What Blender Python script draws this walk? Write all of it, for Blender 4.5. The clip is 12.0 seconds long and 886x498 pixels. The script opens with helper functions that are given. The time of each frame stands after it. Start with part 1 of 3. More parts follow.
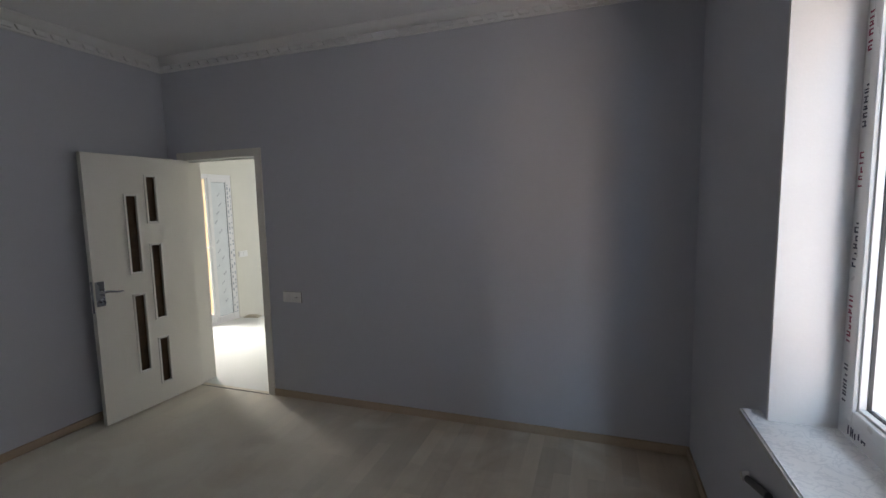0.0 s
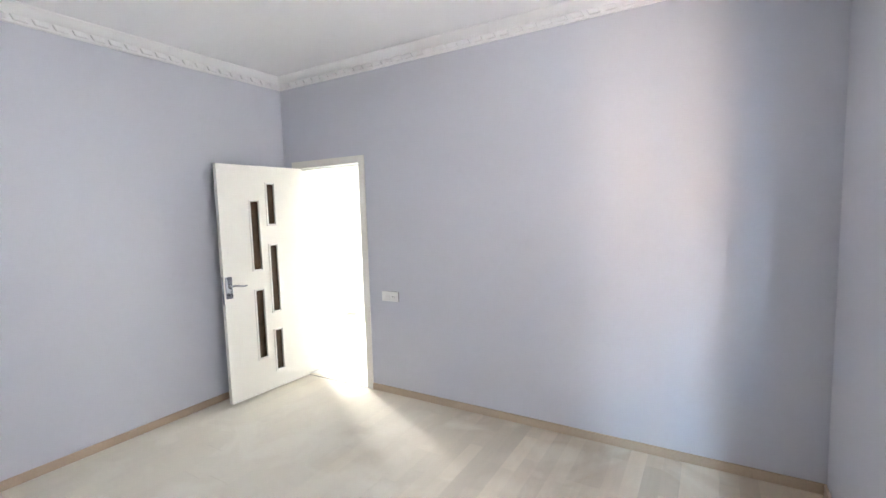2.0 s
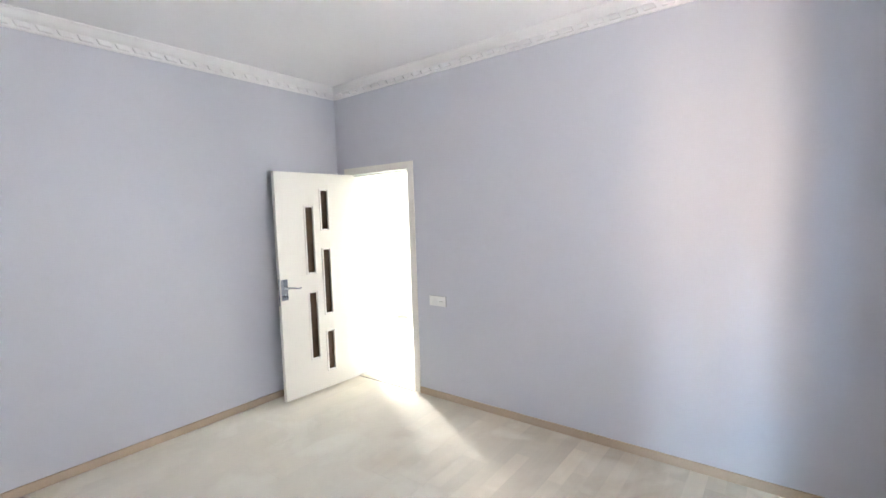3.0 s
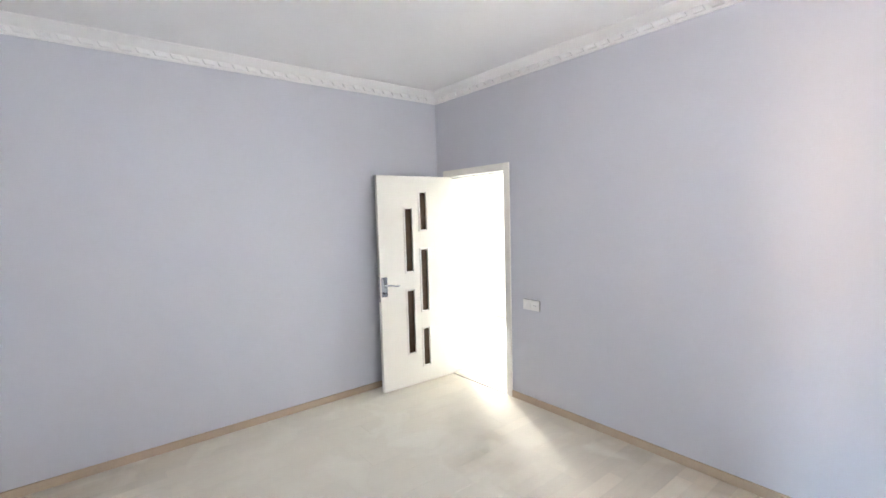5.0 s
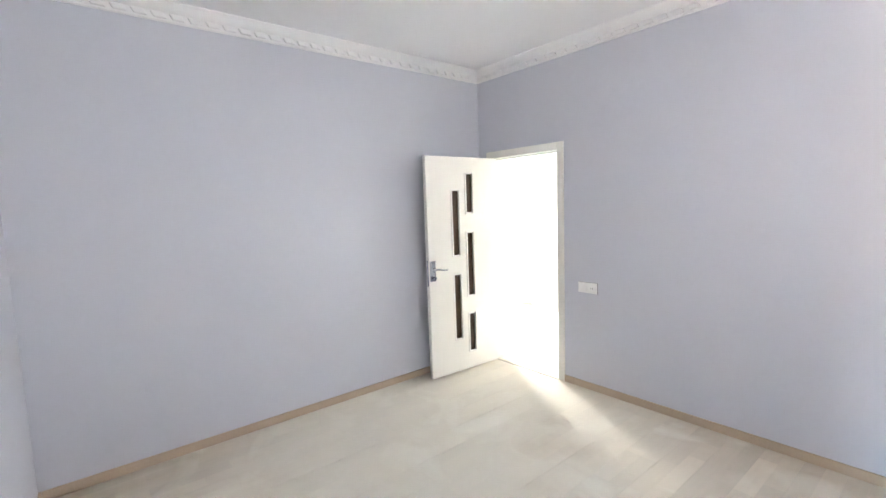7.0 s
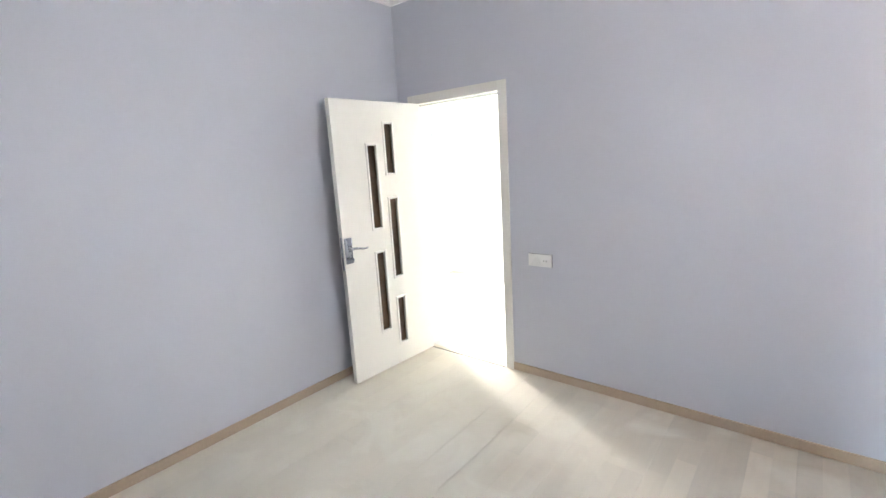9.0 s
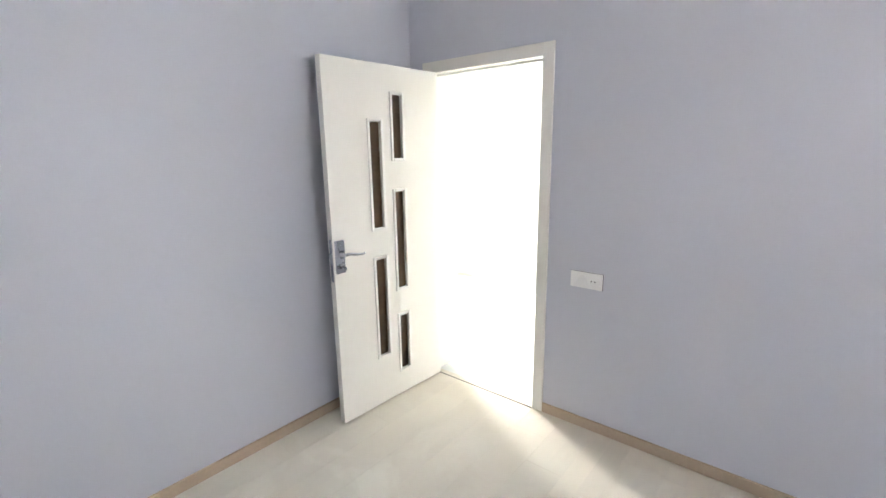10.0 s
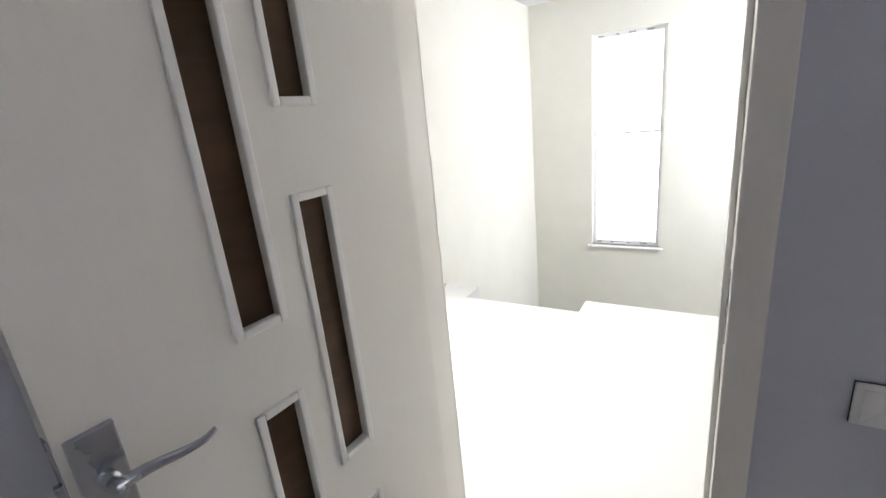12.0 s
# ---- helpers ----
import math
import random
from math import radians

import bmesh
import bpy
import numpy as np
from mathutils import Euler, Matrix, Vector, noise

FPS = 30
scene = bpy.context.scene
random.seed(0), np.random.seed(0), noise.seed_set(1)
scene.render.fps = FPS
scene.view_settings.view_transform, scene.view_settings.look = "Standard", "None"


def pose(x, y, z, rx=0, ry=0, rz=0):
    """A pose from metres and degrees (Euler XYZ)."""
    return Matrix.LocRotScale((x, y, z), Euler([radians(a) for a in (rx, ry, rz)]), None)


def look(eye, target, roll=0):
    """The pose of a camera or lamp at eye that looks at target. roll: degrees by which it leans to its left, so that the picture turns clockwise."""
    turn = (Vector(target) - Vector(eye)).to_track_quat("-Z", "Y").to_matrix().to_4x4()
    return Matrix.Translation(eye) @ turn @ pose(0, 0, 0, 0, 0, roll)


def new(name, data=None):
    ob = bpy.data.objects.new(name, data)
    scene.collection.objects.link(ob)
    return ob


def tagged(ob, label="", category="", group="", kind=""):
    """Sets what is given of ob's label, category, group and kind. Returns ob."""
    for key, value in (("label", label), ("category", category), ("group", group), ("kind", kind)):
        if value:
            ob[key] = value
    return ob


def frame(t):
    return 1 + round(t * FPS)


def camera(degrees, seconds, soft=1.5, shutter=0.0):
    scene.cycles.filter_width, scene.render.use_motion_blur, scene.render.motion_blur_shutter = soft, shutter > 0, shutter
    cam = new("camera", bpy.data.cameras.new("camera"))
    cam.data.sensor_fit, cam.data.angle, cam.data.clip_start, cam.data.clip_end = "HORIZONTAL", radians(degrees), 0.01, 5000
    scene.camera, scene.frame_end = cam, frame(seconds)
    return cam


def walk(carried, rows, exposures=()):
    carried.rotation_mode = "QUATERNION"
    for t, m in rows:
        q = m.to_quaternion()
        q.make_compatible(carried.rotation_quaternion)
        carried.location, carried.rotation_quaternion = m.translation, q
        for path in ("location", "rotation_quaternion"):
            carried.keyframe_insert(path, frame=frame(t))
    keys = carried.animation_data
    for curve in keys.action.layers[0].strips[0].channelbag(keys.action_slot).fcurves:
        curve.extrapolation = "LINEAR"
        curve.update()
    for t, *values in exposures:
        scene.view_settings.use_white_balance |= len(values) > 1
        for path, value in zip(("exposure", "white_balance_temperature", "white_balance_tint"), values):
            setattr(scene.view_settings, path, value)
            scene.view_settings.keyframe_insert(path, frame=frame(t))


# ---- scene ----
cam = camera(89.5, 12.0)
PATH = [
    (0, (3.588, -2.984, 1.603), (2.933, -1.106, 1.395), -1.2),
    (0.5, (3.565, -3.012, 1.616), (2.847, -1.155, 1.42), -1.1),
    (1, (3.569, -3.001, 1.614), (2.736, -1.193, 1.419), -1.7),
    (1.5, (3.59, -2.986, 1.607), (2.64, -1.236, 1.424), -1.7),
    (2, (3.573, -2.997, 1.594), (2.548, -1.289, 1.414), -1.6),
    (2.5, (3.561, -3.002, 1.614), (2.46, -1.342, 1.431), -1.9),
    (3, (3.601, -2.965, 1.606), (2.382, -1.387, 1.448), -1.8),
    (5, (3.671, -2.892, 1.647), (2.116, -1.644, 1.489), -1.6),
    (5.5, (3.666, -2.868, 1.654), (2.036, -1.721, 1.49), -2.0),
    (6, (3.694, -2.879, 1.62), (2.0, -1.829, 1.459), -1.3),
    (6.5, (3.468, -3.119, 1.59), (1.841, -1.969, 1.424), -0.7),
    (7, (3.285, -3.205, 1.582), (1.747, -1.943, 1.383), -2.0),
    (7.5, (3.194, -3.119, 1.599), (1.74, -1.772, 1.333), -3.4),
    (9.5, (2.398, -2.484, 1.56), (1.173, -0.958, 1.148), -2.8),
    (10, (2.112, -2.228, 1.549), (0.861, -0.73, 1.112), -0.9),
    (10.5, (1.683, -2.033, 1.525), (0.517, -0.461, 1.112), -4.5),
    (11, (1.396, -1.691, 1.524), (0.249, -0.131, 1.023), -3.3),
    (11.5, (1.108, -1.369, 1.473), (0.015, 0.216, 0.932), -3.4),
    (12, (0.898, -0.98, 1.441), (-0.108, 0.652, 0.87), -5.7),
]

EXPOSURES = [(t, stops, kelvin, tint) for t, stops, kelvin, tint in (
    (0, -2.26, 6350, 10), (0.4, -1.72, 6300, 10), (0.8, -0.86, 6200, 10), (1.2, -0.26, 6200, 10), (1.6, 0.06, 6250, 10), (2.4, 0.28, 6300, 10), (7.5, 0.31, 6350, 10),
    (9.5, 0.18, 6280, 10), (10.5, -0.04, 6350, 10), (11.0, -0.34, 6250, 10), (11.5, -0.86, 6220, 12), (12.0, -1.34, 6150, 14))]
walk(cam, [(t, look(eye, target, roll)) for t, eye, target, roll in PATH], EXPOSURES)

# ---- light ----
SUN_EL, SUN_AZ = radians(52), radians(262)     # azimuth clockwise from +y
world = bpy.data.worlds.new("sky")
scene.world = world
world.use_nodes = True
wt = world.node_tree
sky = wt.nodes.new("ShaderNodeTexSky")
sky.sky_type, sky.sun_disc, sky.sun_elevation, sky.sun_rotation = 'NISHITA', False, SUN_EL, SUN_AZ
wt.links.new(sky.outputs[0], wt.nodes["Background"].inputs["Color"])
wt.nodes["Background"].inputs["Strength"].default_value = 0.15


def lamp(name, kind, energy, colour, m, **settings):
    data = bpy.data.lights.new(name, kind)
    data.energy, data.color = energy, colour
    for key, value in settings.items():
        if key == "angle":
            data.angle = value
        elif key == "size":
            data.shape, data.size = 'RECTANGLE', value
        elif key == "size_y":
            data.size_y = value
    ob = new(name, data)
    ob.matrix_world = m
    return ob


sun_way = Vector((math.sin(SUN_AZ) * math.cos(SUN_EL), math.cos(SUN_AZ) * math.cos(SUN_EL), math.sin(SUN_EL)))
lamp("sun", 'SUN', 4.0, (1.0, 0.95, 0.87), look(sun_way * 30, (0, 0, 0)), angle=radians(0.6))
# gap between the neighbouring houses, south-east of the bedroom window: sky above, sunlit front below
# area lamps added in mid-air stand for both; no house is seen
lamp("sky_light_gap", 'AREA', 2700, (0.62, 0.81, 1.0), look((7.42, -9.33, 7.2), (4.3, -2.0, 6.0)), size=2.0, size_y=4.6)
lamp("house_front_fill", 'AREA', 1250, (1.0, 0.78, 0.63), look((6.82, -8.0, 1.2), (4.3, -2.0, 1.6)), size=1.65, size_y=4.6)
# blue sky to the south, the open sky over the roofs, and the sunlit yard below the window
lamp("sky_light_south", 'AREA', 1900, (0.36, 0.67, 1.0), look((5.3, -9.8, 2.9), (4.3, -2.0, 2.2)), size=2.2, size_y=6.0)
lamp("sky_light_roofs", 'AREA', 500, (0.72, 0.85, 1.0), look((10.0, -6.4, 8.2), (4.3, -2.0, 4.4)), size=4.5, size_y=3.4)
# added lamp in mid-air fills in the yard's bounce onto the ceiling
lamp("yard_bounce_fill", 'AREA', 560, (1.0, 0.97, 0.95), look((6.7, -3.6, -1.7), (4.2, -1.9, 2.2)), size=3.0, size_y=1.8)
lamp("sky_light_bedroom", 'AREA', 200, (0.76, 0.87, 1.0), look((6.6, -2.1, 4.6), (4.3, -1.9, 1.6)), size=3.4, size_y=2.6)
# stair hall: sky through its side window and the glazed door
lamp("sky_light_stairs", 'AREA', 270, (0.93, 0.96, 1.0), look((2.72, 4.45, 1.3), (1.2, 5.25, 0.9)), size=1.0, size_y=2.0)
lamp("sky_light_doorway", 'AREA', 115, (1.0, 0.98, 0.92), look((-1.43, 1.12, 1.05), (1.2, 0.45, 0.5)), size=0.45, size_y=1.6)
lamp("sky_light_door", 'AREA', 1800, (1.0, 0.97, 0.90), look((-2.9, 1.45, 3.3), (-0.9, 1.2, 0.5)), size=2.0, size_y=1.3)


# ---- materials ----
def material(name, base, rough=0.6, metal=0.0, vary=0.08, scale=3.0, grain=0.0, grain_scale=120.0, bump=0.0, spec=0.5, random_shift=0.0, stretch=(1, 1, 1)):
    m = bpy.data.materials.new(name)
    m.use_nodes = True
    nt = m.node_tree
    n, l = nt.nodes, nt.links
    b = n["Principled BSDF"]
    b.inputs["Roughness"].default_value, b.inputs["Metallic"].default_value = rough, metal
    b.inputs["Specular IOR Level"].default_value = spec
    geo = n.new("ShaderNodeNewGeometry")
    mp = n.new("ShaderNodeMapping")
    mp.inputs["Scale"].default_value = stretch
    l.new(geo.outputs["Position"], mp.inputs["Vector"])
    big = n.new("ShaderNodeTexNoise")
    big.inputs["Scale"].default_value, big.inputs["Detail"].default_value = scale, 4
    fine = n.new("ShaderNodeTexNoise")
    fine.inputs["Scale"].default_value, fine.inputs["Detail"].default_value = grain_scale, 3
    l.new(mp.outputs[0], big.inputs["Vector"])
    l.new(mp.outputs[0], fine.inputs["Vector"])

    def scaled(socket, amount, offset):
        k = n.new("ShaderNodeMath")
        k.operation = 'MULTIPLY_ADD'
        l.new(socket, k.inputs[0])
        k.inputs[1].default_value, k.inputs[2].default_value = amount, offset
        return k.outputs[0]

    v = scaled(big.outputs["Fac"], vary * 2, 1 - vary)
    g = scaled(fine.outputs["Fac"], grain * 2, 1 - grain)
    mul = n.new("ShaderNodeMath")
    mul.operation = 'MULTIPLY'
    l.new(v, mul.inputs[0])
    l.new(g, mul.inputs[1])
    value = mul.outputs[0]
    if random_shift:
        info = n.new("ShaderNodeObjectInfo")
        m2 = n.new("ShaderNodeMath")
        m2.operation = 'MULTIPLY'
        l.new(value, m2.inputs[0])
        l.new(scaled(info.outputs["Random"], random_shift * 2, 1 - random_shift), m2.inputs[1])
        value = m2.outputs[0]
    vm = n.new("ShaderNodeVectorMath")
    vm.operation = 'SCALE'
    vm.inputs[0].default_value = base
    l.new(value, vm.inputs["Scale"])
    l.new(vm.outputs[0], b.inputs["Base Color"])
    rr = scaled(big.outputs["Fac"], 0.16, rough - 0.08)
    l.new(rr, b.inputs["Roughness"])
    if bump:
        bp = n.new("ShaderNodeBump")
        bp.inputs["Strength"].default_value, bp.inputs["Distance"].default_value = bump, 0.002
        l.new(fine.outputs["Fac"], bp.inputs["Height"])
        l.new(bp.outputs[0], b.inputs["Normal"])
    return m


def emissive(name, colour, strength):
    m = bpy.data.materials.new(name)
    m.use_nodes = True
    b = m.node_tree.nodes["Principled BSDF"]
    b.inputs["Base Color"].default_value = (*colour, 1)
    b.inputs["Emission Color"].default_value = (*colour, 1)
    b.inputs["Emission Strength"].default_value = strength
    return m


def glass_material(name, colour=(1, 1, 1), rough=0.0):
    m = bpy.data.materials.new(name)
    m.use_nodes = True
    b = m.node_tree.nodes["Principled BSDF"]
    b.inputs["Base Color"].default_value = (*colour, 1)
    b.inputs["Transmission Weight"].default_value = 1.0
    b.inputs["Roughness"].default_value = rough
    b.inputs["IOR"].default_value = 1.45
    return m


def laminate_material():
    """Pale oak laminate: tone per board and per strip, long grain along y, dusty smears."""
    m = material("pale_oak_laminate", (0.545, 0.463, 0.362), 0.50, spec=0.22, vary=0.10, scale=1.6, grain=0.07, grain_scale=34, bump=0.05, random_shift=0.08, stretch=(1, 0.12, 1))
    nt = m.node_tree
    n, l = nt.nodes, nt.links
    b = n["Principled BSDF"]
    before = b.inputs["Base Color"].links[0].from_socket
    geo = n.new("ShaderNodeNewGeometry")
    sep = n.new("ShaderNodeSeparateXYZ")
    l.new(geo.outputs["Position"], sep.inputs[0])
    com = n.new("ShaderNodeCombineXYZ")
    l.new(sep.outputs["Y"], com.inputs["X"])
    l.new(sep.outputs["X"], com.inputs["Y"])
    br = n.new("ShaderNodeTexBrick")
    br.offset, br.offset_frequency = 0.37, 2
    br.inputs["Scale"].default_value = 1.0
    br.inputs["Mortar Size"].default_value = 0.0
    br.inputs["Brick Width"].default_value, br.inputs["Row Height"].default_value = 0.43, 0.096
    br.inputs["Color1"].default_value, br.inputs["Color2"].default_value = (0.86, 0.85, 0.84, 1), (1.10, 1.09, 1.075, 1)
    l.new(com.outputs[0], br.inputs["Vector"])
    mix = n.new("ShaderNodeMix")
    mix.data_type, mix.blend_type = 'RGBA', 'MULTIPLY'
    mix.inputs[0].default_value = 0.75
    l.new(before, mix.inputs[6])
    l.new(br.outputs["Color"], mix.inputs[7])
    smear = n.new("ShaderNodeTexNoise")
    smear.inputs["Scale"].default_value, smear.inputs["Detail"].default_value, smear.inputs["Distortion"].default_value = 2.3, 5, 0.8
    l.new(geo.outputs["Position"], smear.inputs["Vector"])
    ramp = n.new("ShaderNodeValToRGB")
    ramp.color_ramp.elements[0].position, ramp.color_ramp.elements[1].position = 0.5, 0.7
    ramp.color_ramp.elements[0].color, ramp.color_ramp.elements[1].color = (0, 0, 0, 1), (0.55, 0.55, 0.55, 1)
    l.new(smear.outputs["Fac"], ramp.inputs[0])
    # doorway dust spread wide, its pale colour brightening the floor, thinning into the room
    def maths(op, p, q, clamp=False):
        k = n.new("ShaderNodeMath")
        k.operation, k.use_clamp = op, clamp
        for i, value in enumerate((p, q)):
            if isinstance(value, (int, float)):
                k.inputs[i].default_value = value
            else:
                l.new(value, k.inputs[i])
        return k.outputs[0]

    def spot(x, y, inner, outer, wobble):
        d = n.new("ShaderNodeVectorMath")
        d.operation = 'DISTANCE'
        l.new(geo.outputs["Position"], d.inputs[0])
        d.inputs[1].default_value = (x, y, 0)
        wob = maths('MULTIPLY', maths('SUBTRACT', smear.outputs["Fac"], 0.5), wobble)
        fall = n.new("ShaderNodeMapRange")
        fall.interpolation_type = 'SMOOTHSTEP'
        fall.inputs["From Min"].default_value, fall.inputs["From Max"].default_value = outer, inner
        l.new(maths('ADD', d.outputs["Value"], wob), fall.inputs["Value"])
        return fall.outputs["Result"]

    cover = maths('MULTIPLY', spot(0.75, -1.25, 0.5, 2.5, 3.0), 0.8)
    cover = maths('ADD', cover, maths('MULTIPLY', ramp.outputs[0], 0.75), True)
    # scuffs where the dust is rubbed away
    for x, y, r in ((1.53, -0.92, 0.05), (1.73, -0.87, 0.045), (1.55, -1.06, 0.06), (1.74, -1.38, 0.06), (1.40, -0.66, 0.04)):
        cover = maths('MULTIPLY', cover, maths('SUBTRACT', 1.0, maths('MULTIPLY', spot(x, y, r * 0.3, r * 3.4, r * 9), 0.3)))
    dust_lift = n.new("ShaderNodeMix")
    dust_lift.data_type = 'RGBA'
    l.new(cover, dust_lift.inputs[0])
    l.new(mix.outputs[2], dust_lift.inputs[6])
    dust_lift.inputs[7].default_value = (0.80, 0.762, 0.665, 1)
    l.new(dust_lift.outputs[2], b.inputs["Base Color"])
    rough = n.new("ShaderNodeMath")
    rough.operation = 'MULTIPLY_ADD'
    l.new(cover, rough.inputs[0])
    rough.inputs[1].default_value, rough.inputs[2].default_value = 0.3, 0.52
    l.new(rough.outputs[0], b.inputs["Roughness"])
    return m


def marble_material():
    m = material("white_marble", (0.78, 0.78, 0.79), 0.22, vary=0.05, scale=5)
    nt = m.node_tree
    n, l = nt.nodes, nt.links
    b = n["Principled BSDF"]
    before = b.inputs["Base Color"].links[0].from_socket
    geo = n.new("ShaderNodeNewGeometry")
    nz = n.new("ShaderNodeTexNoise")
    nz.inputs["Scale"].default_value, nz.inputs["Detail"].default_value, nz.inputs["Distortion"].default_value = 22, 8, 1.2
    l.new(geo.outputs["Position"], nz.inputs["Vector"])
    ramp = n.new("ShaderNodeValToRGB")
    e = ramp.color_ramp.elements
    e[0].position, e[0].color = 0.44, (1, 1, 1, 1)
    e[1].position, e[1].color = 0.56, (1, 1, 1, 1)
    k = e.new(0.5)
    k.color = (0.84, 0.85, 0.87, 1)
    l.new(nz.outputs["Fac"], ramp.inputs[0])
    mix = n.new("ShaderNodeMix")
    mix.data_type, mix.blend_type = 'RGBA', 'MULTIPLY'
    mix.inputs[0].default_value = 1
    l.new(before, mix.inputs[6])
    l.new(ramp.outputs[0], mix.inputs[7])
    l.new(mix.outputs[2], b.inputs["Base Color"])
    return m


WALL_PAINT = material("lavender_grey_paint", (0.588, 0.60, 0.655), 0.72, vary=0.025, scale=2.2, grain=0.03, grain_scale=170, bump=0.35, spec=0.35)
HALL_PAINT = material("pale_plaster", (0.78, 0.765, 0.69), 0.75, vary=0.05, scale=3.5, grain=0.03, bump=0.3, spec=0.3)
CEILING_PAINT = material("ceiling_white", (0.85, 0.855, 0.87), 0.36, vary=0.03, scale=1.2, grain=0.01, bump=0.08)
FOAM_WHITE = material("moulded_foam_white", (0.84, 0.84, 0.84), 0.55, vary=0.02, scale=14, grain=0.02, bump=0.12)
REVEAL_WHITE = material("reveal_white_plaster", (0.80, 0.79, 0.79), 0.6, vary=0.04, scale=4, grain=0.02, bump=0.2)
LAMINATE = laminate_material()
SKIRTING = material("skirting_beige_wood", (0.485, 0.375, 0.272), 0.45, vary=0.12, scale=3, grain=0.08, grain_scale=60, bump=0.1)
DOOR_WHITE = material("door_cream_white", (0.83, 0.81, 0.75), 0.38, vary=0.02, scale=2, grain=0.015, grain_scale=90, bump=0.05, stretch=(1, 1, 0.15))
MOULD_WHITE = material("moulding_white", (0.84, 0.83, 0.79), 0.35, vary=0.02, scale=6)
PANE_BROWN = material("brown_reeded_glass", (0.062, 0.034, 0.017), 0.38, spec=0.18, vary=0.35, scale=6, grain=0.35, grain_scale=45, bump=0.6, stretch=(0.15, 0.15, 1.0))
ALU = material("satin_aluminium", (0.44, 0.46, 0.50), 0.26, metal=1.0, vary=0.025, scale=9, grain=0.03)
DARK = material("dark_gasket_and_gaps", (0.02, 0.02, 0.022), 0.6, vary=0.1)
STEEL_DARK = material("dark_grey_steel", (0.10, 0.10, 0.115), 0.5, vary=0.15, scale=18, grain=0.1)
PVC = material("white_pvc", (0.83, 0.83, 0.83), 0.3, vary=0.02, scale=5)
SWITCH_WHITE = material("switch_white_plastic", (0.89, 0.89, 0.875), 0.28, vary=0.02, scale=8)
FILM = material("protective_film", (0.74, 0.78, 0.80), 0.35, vary=0.10, scale=7, grain=0.03, bump=0.2)
INK_DARK = material("film_print_dark", (0.03, 0.03, 0.07), 0.5, vary=0.2, scale=40)
INK_RED = material("film_print_red", (0.28, 0.02, 0.08), 0.5, vary=0.2, scale=40)
INK_GREY = material("film_print_grey", (0.40, 0.43, 0.48), 0.5, vary=0.2, scale=40)
MARBLE = marble_material()
# sunlight on the tan wall is put in as glow
TAN_GLOW = emissive("glowing_tan_wall", (0.90, 0.66, 0.38), 0.6)
CONCRETE = material("bare_concrete", (0.48, 0.47, 0.45), 0.85, vary=0.12, scale=3, grain=0.08, bump=0.4)
SCREED = material("pale_screed", (0.72, 0.715, 0.69), 0.5, vary=0.06, scale=2.5, grain=0.03, grain_scale=60, bump=0.08, spec=0.4)
GROUND = material("dry_ground", (0.30, 0.26, 0.21), 0.9, vary=0.2, scale=0.6, grain=0.15, bump=0.3)
# sunlight on the unseen house front is put in as glow
FACADE_GLOW = emissive("glowing_facade", (1.0, 0.85, 0.78), 21.0)
# daylight outside the bedroom window is put in as glow too
HAZE_GLOW = emissive("glowing_pale_haze", (1.0, 0.97, 0.95), 10.0)
BRIGHT_SKY = emissive("hazy_bright_sky", (0.97, 0.98, 1.0), 10.0)
GLASS = glass_material("window_glass")
CARD = material("tan_cardboard", (0.56, 0.50, 0.39), 0.85, vary=0.15, scale=9, grain=0.06)


# ---- mesh helpers ----
def box(bm, lo, hi, bevel=0.0):
    made = bmesh.new()
    bmesh.ops.create_cube(made, size=1)
    for v in made.verts:
        v.co = Vector([lo[i] + (v.co[i] + 0.5) * (hi[i] - lo[i]) for i in range(3)])
    if bevel:
        bmesh.ops.bevel(made, geom=made.edges[:], offset=bevel, segments=2, affect='EDGES', profile=0.6)
    tmp = bpy.data.meshes.new("tmp")
    made.to_mesh(tmp)
    made.free()
    bm.from_mesh(tmp)
    bpy.data.meshes.remove(tmp)
    return bm


def boxes(*items, bevel=0.0):
    bm = bmesh.new()
    for lo, hi in items:
        box(bm, lo, hi, bevel)
    return bm


def cylinder(bm, a, b, r, seg=20, r2=None):
    a, b = Vector(a), Vector(b)
    m = Matrix.Translation((a + b) / 2) @ (b - a).to_track_quat('Z', 'Y').to_matrix().to_4x4()
    bmesh.ops.create_cone(bm, cap_ends=True, segments=seg, radius1=r, radius2=r if r2 is None else r2, depth=(b - a).length, matrix=m)
    return bm


def tube(bm, pts, r0, r1, seg=14):
    """A tapering tube along a smooth line through pts."""
    P, line = [Vector(p) for p in pts], []
    for i in range(len(P) - 1):
        a, b, c, d = P[max(i - 1, 0)], P[i], P[i + 1], P[min(i + 2, len(P) - 1)]
        for k in range(5):
            t = k / 5
            line.append(0.5 * ((2 * b) + (c - a) * t + (2 * a - 5 * b + 4 * c - d) * t * t + (3 * b - a - 3 * c + d) * t ** 3))
    line.append(P[-1])
    rings = []
    for i, p in enumerate(line):
        way = (line[min(i + 1, len(line) - 1)] - line[max(i - 1, 0)]).normalized()
        side = way.cross(Vector((0, 0, 1))).normalized()
        up = side.cross(way)
        r = r0 + (r1 - r0) * i / (len(line) - 1)
        rings.append([bm.verts.new(p + side * r * math.cos(2 * math.pi * j / seg) + up * r * 1.15 * math.sin(2 * math.pi * j / seg)) for j in range(seg)])
    for a, b in zip(rings, rings[1:]):
        for j in range(seg):
            bm.faces.new((a[j], a[(j + 1) % seg], b[(j + 1) % seg], b[j]))
    bm.faces.new(rings[0][::-1])
    bm.faces.new(rings[-1])
    return bm


